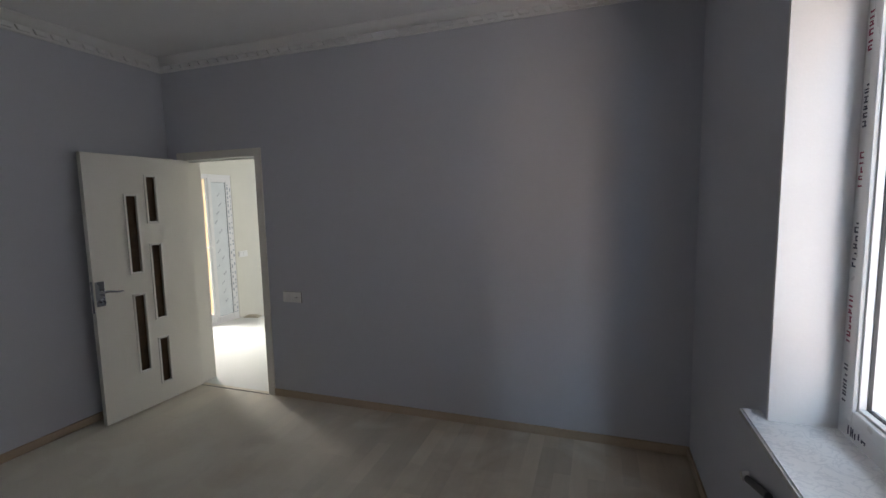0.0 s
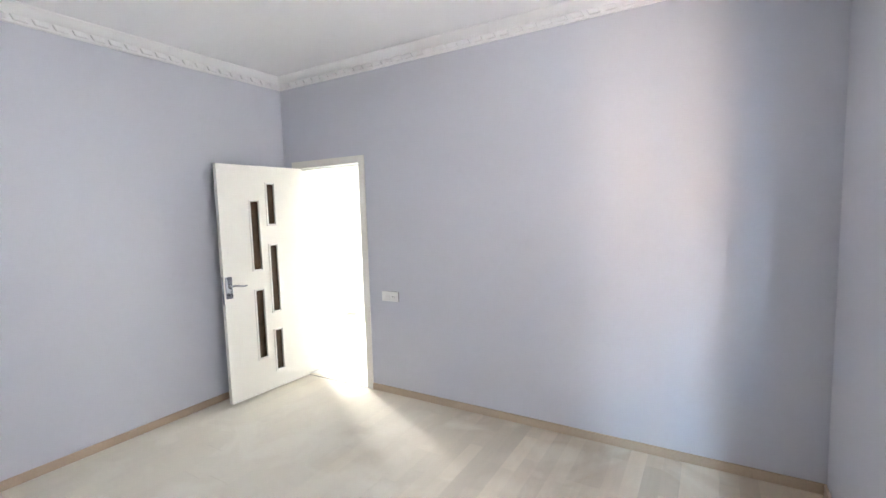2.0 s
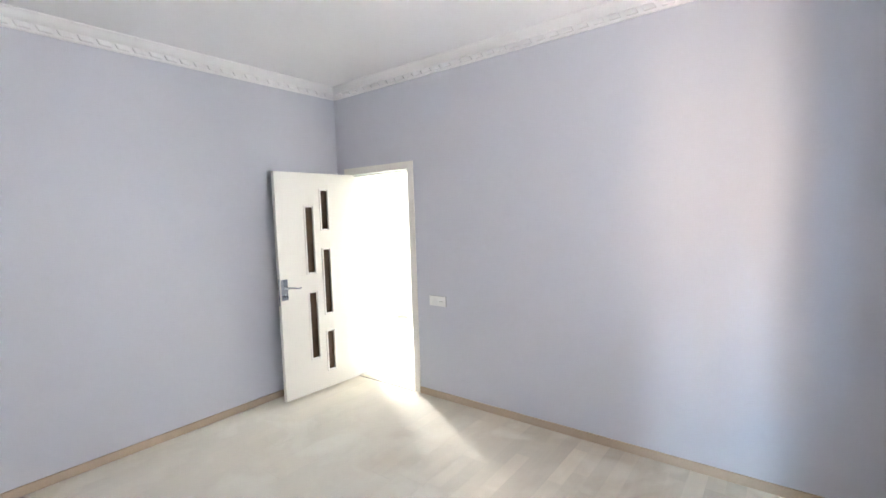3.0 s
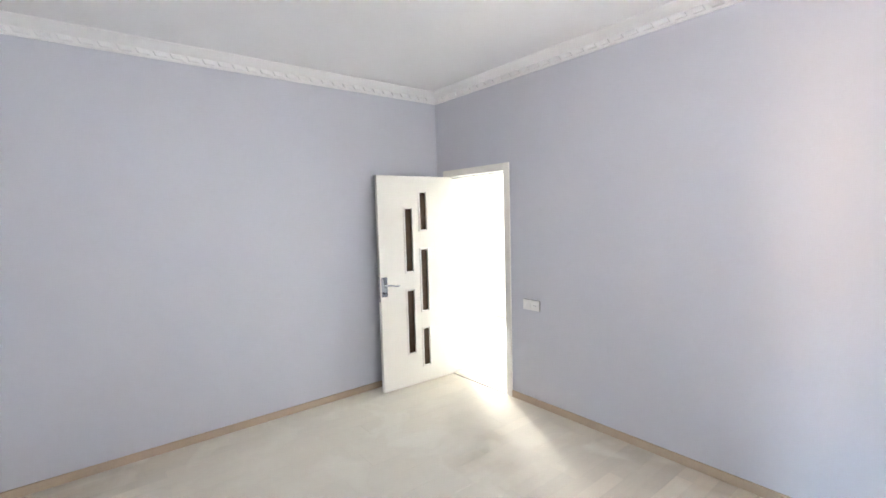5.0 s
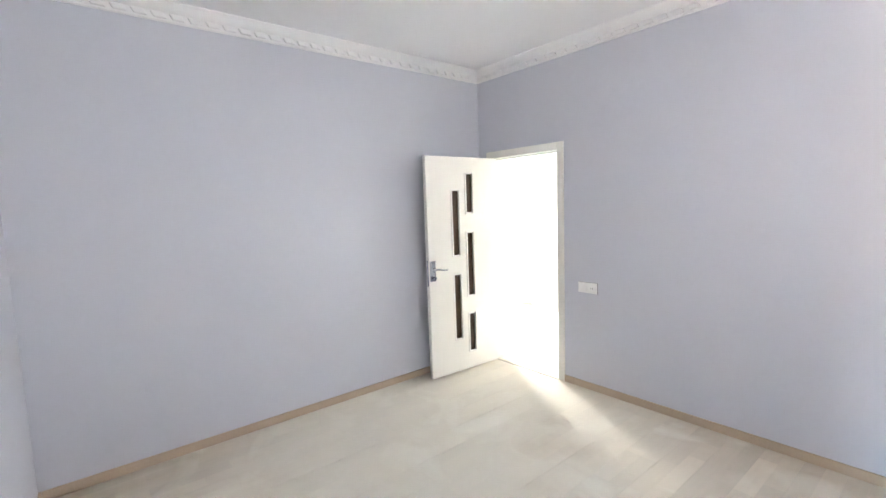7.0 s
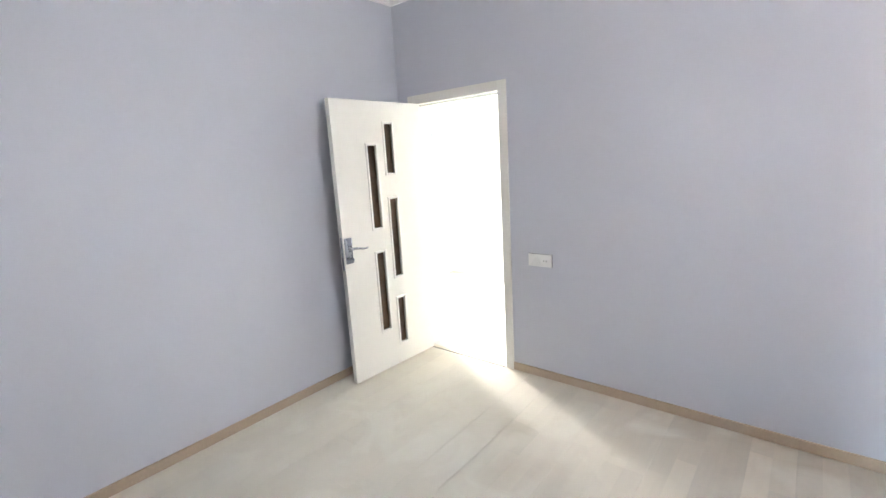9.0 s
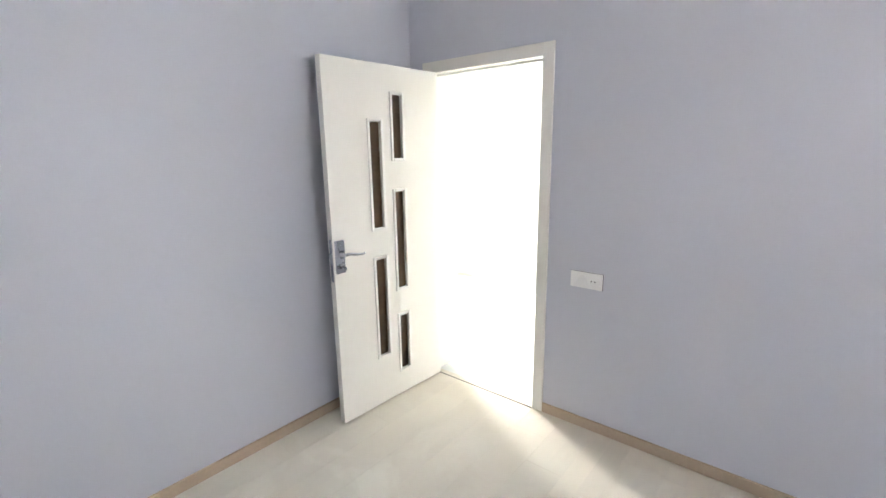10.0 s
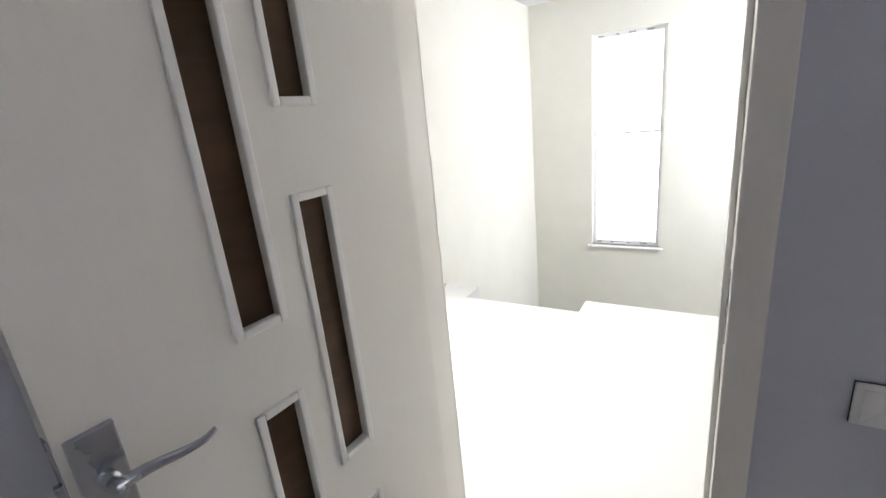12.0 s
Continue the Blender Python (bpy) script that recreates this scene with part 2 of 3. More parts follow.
def mesh_of(name, bm, mat, smooth=False):
    me = bpy.data.meshes.new(name)
    bm.to_mesh(me)
    bm.free()
    me.materials.append(mat)
    if smooth:
        me.polygons.foreach_set("use_smooth", [True] * len(me.polygons))
    return me


def part(name, bm, mat, parent=None, label="", smooth=False):
    ob = new(name, mesh_of(name, bm, mat, smooth))
    if parent is not None:
        ob.parent = parent
    if label:
        ob["label"] = label
    return ob


def structure(name, bm, mat, label, category):
    return tagged(part(name, bm, mat), label, category, kind="structure")


def empty(name, m=None):
    ob = new(name)
    ob.empty_display_size = 0.1
    if m is not None:
        ob.matrix_world = m
    return ob


def frame_ring(axis, at, a0, a1, z0, z1, width, depth, bevel=0.0):
    """A rectangular frame in the plane axis = at (its mid), spanning a0..a1 and z0..z1."""
    d = depth / 2

    def b(p0, p1, q0, q1):
        if axis == 'x':
            return (at - d, p0, q0), (at + d, p1, q1)
        return (p0, at - d, q0), (p1, at + d, q1)
    return boxes(b(a0, a0 + width, z0, z1), b(a1 - width, a1, z0, z1), b(a0 + width, a1 - width, z0, z0 + width), b(a0 + width, a1 - width, z1 - width, z1), bevel=bevel)


# ---- bedroom shell ----
RX, RY = 4.142, -3.495         # east and south walls
ZC, ZT = 2.755, 2.86          # foot of the cornice, ceiling
OX0, OX1, OZ = 0.148, 0.988, 2.045   # wall opening for the door
WY0, WY1, WZ0, WZ1 = -2.75, -1.25, 0.845, 2.40   # window opening
T = 0.165
HX0, HX1, HY1, HZ = -1.30, 2.6, 5.3, -1.6
ZH = 2.70        # stair hall

structure("wall_north", boxes(((-T, 0, 0), (OX0, T - 0.012, 3.05)), ((OX1, 0, 0), (RX + 0.275, T - 0.012, 3.05)), ((OX0, 0, OZ), (OX1, T - 0.012, 3.05))),
          WALL_PAINT, "lavender-grey painted wall with an open doorway", "wall")
structure("wall_west", boxes(((-T, RY - T, 0), (0, 0, 3.05))), WALL_PAINT, "plain lavender-grey painted wall", "wall")
structure("wall_south", boxes(((0, RY - T, 0), (RX + 0.275, RY, 3.05))), WALL_PAINT, "plain lavender-grey painted wall", "wall")
structure("wall_east", boxes(((RX, WY1, 0), (RX + 0.275, 0, 3.05)), ((RX, RY, 0), (RX + 0.275, WY0, 3.05)),
                             ((RX, WY0, 0), (RX + 0.275, WY1, WZ0 - 0.03)), ((RX, WY0, WZ1), (RX + 0.275, WY1, 3.05))),
          WALL_PAINT, "lavender-grey painted wall with a deep window recess", "wall")
structure("ceiling", boxes(((-0.05, RY - 0.05, ZT), (RX + 0.05, 0.05, ZT + 0.1))), CEILING_PAINT, "smooth satin white ceiling", "ceiling")
# white plaster lining of the window recess
structure("window_reveal", boxes(((RX - 0.002, WY1 - 0.012, WZ0), (RX + 0.19, WY1 + 0.004, WZ1)), ((RX - 0.002, WY0 - 0.004, WZ0), (RX + 0.19, WY0 + 0.012, WZ1)),
                                ((RX - 0.002, WY0 + 0.012, WZ1 - 0.012), (RX + 0.19, WY1 - 0.012, WZ1 + 0.004))), REVEAL_WHITE, "white plastered window reveal", "reveal")


def cornice(name, a, b, inward):
    """Moulded cornice from corner a to corner b at the foot of the ceiling; inward: unit normal of the wall."""
    a, b, inward = Vector((*a, 0)), Vector((*b, 0)), Vector((*inward, 0))
    along = (b - a).normalized()
    profile = [(0.0, 0.0), (0.010, 0.0), (0.014, 0.004), (0.0165, 0.014), (0.020, 0.046), (0.024, 0.052), (0.034, 0.058), (0.047, 0.067), (0.060, 0.079), (0.072, 0.091), (0.082, 0.098), (0.084, 0.105), (0.0, 0.105)]
    bm = bmesh.new()
    rings = []
    for end, s in ((a, 1), (b, -1)):
        rings.append([bm.verts.new(end + along * s * p + inward * p + Vector((0, 0, ZC + q))) for p, q in profile])
    k = len(profile)
    for i in range(k):
        bm.faces.new((rings[0][i], rings[0][(i + 1) % k], rings[1][(i + 1) % k], rings[1][i]))
    bmesh.ops.recalc_face_normals(bm, faces=bm.faces[:])
    ob = structure(name, bm, FOAM_WHITE, "white moulded cornice with a row of dentils", "cornice")
    return ob, a, b, along, inward


dentil_bm = bmesh.new()
box(dentil_bm, (-0.035, -0.008, -0.017), (0.035, 0.014, 0.016), 0.007)
for v in dentil_bm.verts:
    v.co.x += v.co.z * 0.55
DENTIL = mesh_of("dentil", dentil_bm, FOAM_WHITE)
CORNICES = [cornice("trim_north", (0, 0), (RX, 0), (0, -1)), cornice("trim_west", (0, RY), (0, 0), (1, 0)),
            cornice("trim_south", (0, RY), (RX, RY), (0, 1)), cornice("trim_east", (RX, 0), (RX, RY), (-1, 0))]


def baseboard(name, runs):
    bm = bmesh.new()
    for lo, hi in runs:
        box(bm, lo, hi, 0.004)
    return structure(name, bm, SKIRTING, "beige wood-look skirting board", "baseboard")


baseboard("baseboard", [((1.013, -0.015, 0), (RX, -0.0005, 0.06))])
baseboard("baseboard_west", [((0.0005, RY + 0.016, 0), (0.015, -0.001, 0.06))])
baseboard("baseboard_south", [((0.0005, RY + 0.0005, 0), (RX, RY + 0.015, 0.06))])
baseboard("baseboard_east", [((RX - 0.015, RY + 0.016, 0), (RX - 0.0005, -0.016, 0.06))])
floor = structure("floor", boxes(((-0.1, RY - 0.1, -0.15), (RX + 0.1, 0.0, -0.008))), CONCRETE, "pale oak laminate floor with dusty smears", "floor")

# ---- stair hall shell ----
structure("wall_hall_south", boxes(((HX0, T - 0.012, 0), (OX0, T, 3.05)), ((OX1, T - 0.012, 0), (HX1, T, 3.05)), ((OX0, T - 0.012, OZ), (OX1, T, 3.05))),
          HALL_PAINT, "pale plastered hall wall around the doorway", "wall")
structure("wall_hall_south_return", boxes(((HX0 - 0.2, 0, -0.2), (-T, T - 0.012, 3.05))), HALL_PAINT, "pale plastered hall wall", "wall")
PY0, PY1, PZ1 = 0.85, 2.035, 2.04     # glazed door opening in the hall's west wall
structure("wall_hall_west", boxes(((HX0 - 0.2, T - 0.012, HZ), (HX0, PY0, 3.05)), ((HX0 - 0.2, PY1, HZ), (HX0, HY1, 3.05)),
                                  ((HX0 - 0.2, PY0, PZ1), (HX0, PY1, 3.05)), ((HX0 - 0.2, PY0, HZ), (HX0, PY1, -0.002))),
          HALL_PAINT, "bright pale plastered wall of the stair hall", "wall")
SX0, SX1, SZ0, SZ1 = -0.48, 0.38, -0.51, 2.22   # tall stair window
structure("wall_hall_north", boxes(((HX0 - 0.2, HY1, HZ), (SX0, HY1 + 0.25, 3.05)), ((SX1, HY1, HZ), (HX1 + 0.2, HY1 + 0.25, 3.05)),
                                   ((SX0, HY1, HZ), (SX1, HY1 + 0.25, SZ0)), ((SX0, HY1, SZ1), (SX1, HY1 + 0.25, 3.05))),
          HALL_PAINT, "pale plastered wall with a tall stair window", "wall")
structure("wall_hall_east", boxes(((HX1, T - 0.012, HZ), (HX1 + 0.2, 3.9, 3.05)), ((HX1, 4.95, HZ), (HX1 + 0.2, HY1, 3.05)),
                                  ((HX1, 3.9, HZ), (HX1 + 0.2, 4.95, 0.3)), ((HX1, 3.9, 2.3), (HX1 + 0.2, 4.95, 3.05))),
          HALL_PAINT, "pale plastered hall wall with a window opening", "wall")
structure("ceiling_hall", boxes(((HX0 - 0.1, T - 0.005, ZH), (HX1 + 0.1, HY1 + 0.1, ZH + 0.1))), CEILING_PAINT, "smooth white hall ceiling", "ceiling")
bm = bmesh.new()
edge = [(HX0, 0.0), (HX1, 0.0), (HX1, 2.20), (0.155, 2.20), (0.155, 1.99), (-0.75, 1.99), (-0.75, 2.22), (HX0, 2.22)]
slab = bmesh.ops.extrude_face_region(bm, geom=[bm.faces.new([bm.verts.new((x, y, -0.2)) for x, y in edge])])
bmesh.ops.translate(bm, verts=[v for v in slab["geom"] if isinstance(v, bmesh.types.BMVert)], vec=(0, 0, 0.2))
bmesh.ops.recalc_face_normals(bm, faces=bm.faces[:])
structure("floor_hall", bm, SCREED, "pale smooth landing floor ending at the stairwell", "floor")
structure("floor_stairwell", boxes(((HX0 - 0.2, 1.5, HZ - 0.1), (HX1 + 0.2, HY1 + 0.25, HZ))), CONCRETE, "bare concrete floor below the landing", "floor")
structure("wall_stairwell", boxes(((HX0, 1.5, HZ), (HX1, 1.6, -0.2))), HALL_PAINT, "plastered wall under the landing edge", "wall")
structure("ground", boxes(((-400, -400, -2.6), (400, 400, -2.4))), GROUND, "dry earth yard reaching the horizon", "ground")
roof = structure("roof_slab", boxes(((HX0 - 0.2, RY - T, 3.05), (RX + 0.275, HY1 + 0.25, 3.2))), CONCRETE, "flat concrete roof slab", "roof")
# two glowing sheets added across the yard to light the bedroom
structure("backdrop_yard", boxes(((8.2, -5.0, -2.4), (8.4, 9, 3.0))), HAZE_GLOW, "glowing pale sheet for the hazy distance beyond the window", "backdrop")
structure("backdrop_east", boxes(((8.2, -15, -2.4), (8.4, -5.0, 3.0))), FACADE_GLOW, "glowing warm sheet for an unseen sunlit house front", "backdrop")
structure("backdrop_north", boxes(((-4, 8.0, -2.4), (6, 8.2, 7))), BRIGHT_SKY, "bright hazy sky beyond the stair window", "backdrop")
structure("backdrop_west", boxes(((-5.2, -1.5, -2.4), (-5.0, 6.5, 3.4))), TAN_GLOW, "tan wall beyond the glazed door, glowing as if sunlit", "backdrop")


# ---- door frame and leaf ----
def door_frame():
    ob = empty("door_frame")
    part("jamb", boxes(((OX0, 0.0, 0), (0.178, T, OZ)), bevel=0.002), DOOR_WHITE, ob)
    part("jamb", boxes(((0.948, 0.0, 0), (OX1, T, OZ)), bevel=0.002), DOOR_WHITE, ob)
    part("head", boxes(((0.178, 0.0, 2.006), (0.948, T, OZ)), bevel=0.002), DOOR_WHITE, ob)
    part("stop", boxes(((0.948 - 0.012, 0.05, 0), (0.948, 0.085, 2.006)), ((0.178, 0.05, 1.994), (0.936, 0.085, 2.006)), bevel=0.002), MOULD_WHITE, ob)
    for y0, y1 in ((-0.012, 0.0), (T, T + 0.012)):
        part("architrave", boxes(((0.948, y0, 0), (1.012, y1, 2.072)), bevel=0.003), DOOR_WHITE, ob)
        part("architrave", boxes(((0.116, y0, 0), (0.178, y1, 2.072)), bevel=0.003), DOOR_WHITE, ob)
        part("architrave", boxes(((0.178, y0, 2.006), (0.948, y1, 2.072)), bevel=0.003), DOOR_WHITE, ob)
    strike = part("strike_plate", boxes(((0.9455, 0.012, 0.93), (0.9485, 0.034, 1.09)), bevel=0.0008), ALU, ob, "small steel strike plate")
    part("latch_hole", boxes(((0.9448, 0.017, 0.99), (0.946, 0.029, 1.03))), DARK, strike)
    tagged(ob, "cream white door frame with flat architraves", "door frame", kind="structure")
    return ob


door_frame()

# leaf in its own axes: u along the leaf from the hinge, v out of the visible face, z up
LEAF_W, LEAF_T = 0.815, 0.04
FACE_H, FACE_F = Vector((0.237, -0.025, 0)), Vector((0.200, -0.820, 0))
leaf_angle = math.degrees(math.atan2(FACE_F.y - FACE_H.y, FACE_F.x - FACE_H.x))
PANES = [(0.280, 0.386, 1.484, 1.866), (0.443, 0.553, 1.098, 1.716), (0.280, 0.386, 0.704, 1.326), (0.443, 0.552, 0.314, 0.946), (0.280, 0.384, 0.166, 0.558)]


def door_leaf():
    """A leaf with five slim glazed slots; its local x runs from hinge to lock, local y out of the seen face."""
    ob = empty("door", pose(FACE_H.x, FACE_H.y, 0, 0, 0, leaf_angle))
    # slab cut round the slots: vertical strips
    cuts = [0.0] + sorted({round(e, 4) for p in PANES for e in (p[0] + 0.014, p[1] - 0.014)}) + [LEAF_W]
    bm = bmesh.new()
    z0, z1 = 0.016, 2.004
    for a, b in zip(cuts, cuts[1:]):
        mid, holes = (a + b) / 2, []
        for p in PANES:
            if p[0] + 0.014 < mid < p[1] - 0.014:
                holes.append((p[2] + 0.014, p[3] - 0.014))
        z = z0
        for h0, h1 in sorted(holes):
            box(bm, (a, -LEAF_T, z), (b, 0, h0))
            z = h1
        box(bm, (a, -LEAF_T, z), (b, 0, z1))
    bmesh.ops.remove_doubles(bm, verts=bm.verts[:], dist=0.0002)
    part("panel", bm, DOOR_WHITE, ob)
    for u0, u1, a0, a1 in PANES:
        ring = frame_ring('y', 0.0, u0, u1, a0, a1, 0.017, 0.016, bevel=0.004)
        m = part("pane_moulding", ring, MOULD_WHITE, ob, "raised white moulding round the glass")
        part("pane", boxes(((u0 + 0.012, -0.022, a0 + 0.012), (u1 - 0.012, -0.016, a1 - 0.012))), PANE_BROWN, m, "dark brown patterned glass")
        back = frame_ring('y', -LEAF_T, u0, u1, a0, a1, 0.017, 0.012, bevel=0.003)
        part("pane_moulding", back, MOULD_WHITE, ob)
    plate = part("handle_plate", boxes(((0.748, 0.0, 0.905), (0.806, 0.010, 1.085)), bevel=0.003), ALU, ob, "satin aluminium handle plate")
    bm = bmesh.new()
    cylinder(bm, (0.776, 0.009, 1.01), (0.776, 0.030, 1.01), 0.0125)
    cylinder(bm, (0.776, 0.030, 1.01), (0.776, 0.046, 1.01), 0.009)
    pts = [(0.780, 0.042, 1.008), (0.752, 0.046, 1.011), (0.722, 0.046, 1.007), (0.690, 0.045, 1.000), (0.660, 0.044, 0.997), (0.638, 0.040, 1.000)]
    tube(bm, pts, 0.0088, 0.0045)
    part("lever", bm, ALU, plate, "curved aluminium lever", smooth=True)
    bm = bmesh.new()
    cylinder(bm, (0.775, 0.009, 0.948), (0.775, 0.021, 0.948), 0.0125)
    box(bm, (0.769, 0.019, 0.928), (0.781, 0.022, 0.958), 0.001)
    part("lock_cylinder", bm, ALU, plate)
    bm = bmesh.new()
    box(bm, (0.7735, 0.021, 0.940), (0.7765, 0.043, 0.952), 0.0008)
    cylinder(bm, (0.7735, 0.046, 0.938), (0.7765, 0.046, 0.938), 0.011, 18)
    part("key", bm, ALU, plate, "key left in the lock")
    part("lock_plate", boxes(((LEAF_W - 0.001, -0.031, 0.86), (LEAF_W + 0.0018, -0.009, 1.09)), bevel=0.0006), ALU, ob, "steel lock plate on the edge")
    part("latch_bolt", boxes(((LEAF_W, -0.026, 0.99), (LEAF_W + 0.010, -0.014, 1.02)), bevel=0.002), ALU, ob)
    for z in (0.25, 1.72):
        bm = bmesh.new()
        cylinder(bm, (0.004, -0.046, z - 0.045), (0.004, -0.046, z + 0.045), 0.0065)
        part("hinge", bm, ALU, ob)
    tagged(ob, "open cream white door with five dark glass slots", "door")
    return ob


door_leaf()
tagged(part("threshold_strip", boxes(((0.202, -0.012, -0.001), (0.946, 0.026, 0.005)), bevel=0.002), LAMINATE), "thin beige threshold strip in the doorway", "threshold", kind="structure")

tagged(part("threshold_joint", boxes(((0.202, -0.0175, -0.001), (0.946, -0.0125, 0.0012))), DARK), "dark joint along the threshold strip", "joint", kind="structure")


# ---- switches ----
def switch_socket():
    ob = empty("switch_socket", pose(1.240, -0.0, 0.860))
    part("plate", boxes(((-0.086, -0.0115, -0.043), (0.086, -0.004, 0.043)), ((-0.082, -0.004, -0.039), (0.082, -0.0005, 0.039)), bevel=0.002), SWITCH_WHITE, ob)
    # near-black rim wider than the plate puts in its shadow line
    part("backing", boxes(((-0.0869, -0.0035, -0.0441), (0.0873, -0.0003, 0.0437))), DARK, ob, "dark backing drawn as the shadow line round the plate")
    part("rocker", boxes(((-0.074, -0.0150, -0.033), (-0.004, -0.0105, 0.033)), bevel=0.0015), SWITCH_WHITE, ob)
    face = part("socket_face", boxes(((0.004, -0.0140, -0.033), (0.074, -0.0105, 0.033)), bevel=0.0015), SWITCH_WHITE, ob)
    for dx in (-0.0095, 0.0095):
        bm = bmesh.new()
        cylinder(bm, (0.039 + dx, -0.0150, 0.0), (0.039 + dx, -0.012, 0.0), 0.0036, 16)
        part("pin_hole", bm, DARK, face)
    tagged(ob, "white double plate with rocker switch and socket", "switch")


def hall_switch():
    ob = empty("wall_switch", pose(HX0, 2.17, 0.917))
    part("plate", boxes(((0.0005, -0.085, -0.043), (0.010, 0.085, 0.043)), bevel=0.003), SWITCH_WHITE, ob)
    part("rocker", boxes(((0.008, -0.075, -0.034), (0.0125, -0.002, 0.034)), bevel=0.0015), SWITCH_WHITE, ob)
    part("rocker", boxes(((0.008, 0.002, -0.034), (0.0125, 0.075, 0.034)), bevel=0.0015), SWITCH_WHITE, ob)
    tagged(ob, "white double switch on the hall wall", "switch")


switch_socket()
hall_switch()


# ---- bedroom window ----
def bedroom_window():
    ob = empty("window_1")
    x, fw = RX + 0.226, 0.062
    part("window_frame", frame_ring('x', x, WY0, WY1, WZ0, WZ1, fw, 0.07, bevel=0.003), PVC, ob, "white plastic frame with printed film strip")
    mid = (WY0 + WY1) / 2
    part("mullion", boxes(((x - 0.035, mid - 0.035, WZ0 + fw), (x + 0.035, mid + 0.035, WZ1 - fw)), bevel=0.003), PVC, ob)
    for a0, a1 in ((WY0 + fw, mid - 0.035), (mid + 0.035, WY1 - fw)):
        s = part("sash", frame_ring('x', x - 0.004, a0 - 0.006, a1 + 0.006, WZ0 + fw - 0.006, WZ1 - fw + 0.006, 0.046, 0.078, bevel=0.008), PVC, ob)
        part("bead", frame_ring('x', x - 0.006, a0 + 0.039, a1 - 0.039, WZ0 + fw + 0.039, WZ1 - fw - 0.039, 0.010, 0.05, bevel=0.003), PVC, s)
        part("gasket", frame_ring('x', x - 0.004, a0 + 0.046, a1 - 0.046, WZ0 + fw + 0.046, WZ1 - fw - 0.046, 0.006, 0.016), DARK, s, "dark rubber gasket")
        g = part("pane", boxes(((x - 0.004, a0 + 0.046, WZ0 + fw + 0.046), (x + 0.004, a1 - 0.046, WZ1 - fw - 0.046))), GLASS, s)
        g.visible_shadow = False
    # print on the protective film, not readable: runs of strokes along the frame
    rnd = random.Random(4)
    face = x - 0.0362

    def run(at, upright, mat):
        bm = bmesh.new()
        for i in range(rnd.randint(5, 8)):
            w = rnd.uniform(0.008, 0.020)
            low, high = rnd.choice((0.0, 0.0, 0.009)), rnd.choice((0.028, 0.028, 0.019))
            strokes = [(0.0, 0.005, low, high)]
            if w > 0.012:
                bar = rnd.choice((low, (low + high) / 2 - 0.002, high - 0.005))
                strokes += [(0.005, w - 0.004, bar, bar + 0.005), (w - 0.004, w, rnd.choice((low, bar)), high)]
            for p0, p1, q0, q1 in strokes:
                if upright:
                    box(bm, (face, WY1 - 0.052 + q0, at + p0), (face + 0.002, WY1 - 0.052 + q1, at + p1))
                else:
                    box(bm, (face, at - p1, WZ0 + 0.014 + q0), (face + 0.002, at - p0, WZ0 + 0.014 + q1))
            at += (w + 0.008) * (1 if upright else -1)
        part("film_print", bm, mat, ob, "unreadable print on the protective film")
        return at
    at, k = 0.95, 0
    while at < 2.2:
        at = run(at, True, INK_RED if k % 2 else INK_DARK) + rnd.uniform(0.05, 0.10)
        k += 1
    at = WY1 - 0.07
    while at > WY0 + 0.25:
        at = run(at, False, INK_DARK) - 0.15
    tagged(ob, "white plastic window with film print on its frame", "window", kind="structure")


bedroom_window()


def sill_slab():
    """One slab: a wide nosing with ears in front of the wall, a narrower tongue in the recess."""
    bm = bmesh.new()
    outline = [(RX - 0.062, WY0 - 0.075), (RX + 0.0, WY0 - 0.075), (RX + 0.0, WY0), (RX + 0.191, WY0), (RX + 0.191, WY1), (RX + 0.0, WY1), (RX + 0.0, WY1 + 0.075), (RX - 0.062, WY1 + 0.075)]
    face = bm.faces.new([bm.verts.new((x, y, WZ0 - 0.03)) for x, y in outline])
    up = bmesh.ops.extrude_face_region(bm, geom=[face])
    bmesh.ops.translate(bm, verts=[v for v in up["geom"] if isinstance(v, bmesh.types.BMVert)], vec=(0, 0, 0.03))
    bmesh.ops.recalc_face_normals(bm, faces=bm.faces[:])
    bmesh.ops.bevel(bm, geom=[e for e in bm.edges if e.verts[0].co.z == e.verts[1].co.z and min(v.co.x for v in e.verts) < RX - 0.05], offset=0.006, segments=3, affect='EDGES')
    return bm


tagged(part("window_sill", sill_slab(), MARBLE), "white veined marble window sill", "window sill", kind="structure")


def sill_bracket():
    ob = empty("sill_bracket", pose(RX, -1.095, 0.540))
    bm = bmesh.new()
    cylinder(bm, (0.0, 0, 0), (-0.024, 0, 0), 0.020, 24, 0.017)
    part("cap", bm, SWITCH_WHITE, ob, "round white plastic cap")
    bm = bmesh.new()
    tube(bm, [(-0.011, -0.035, 0.008), (-0.014, -0.13, 0.042), (-0.020, -0.27, 0.092)], 0.012, 0.012)
    part("strut", bm, STEEL_DARK, ob, "dark steel strut")
    tagged(ob, "dark sill bracket with a round white cap", "bracket")


sill_bracket()


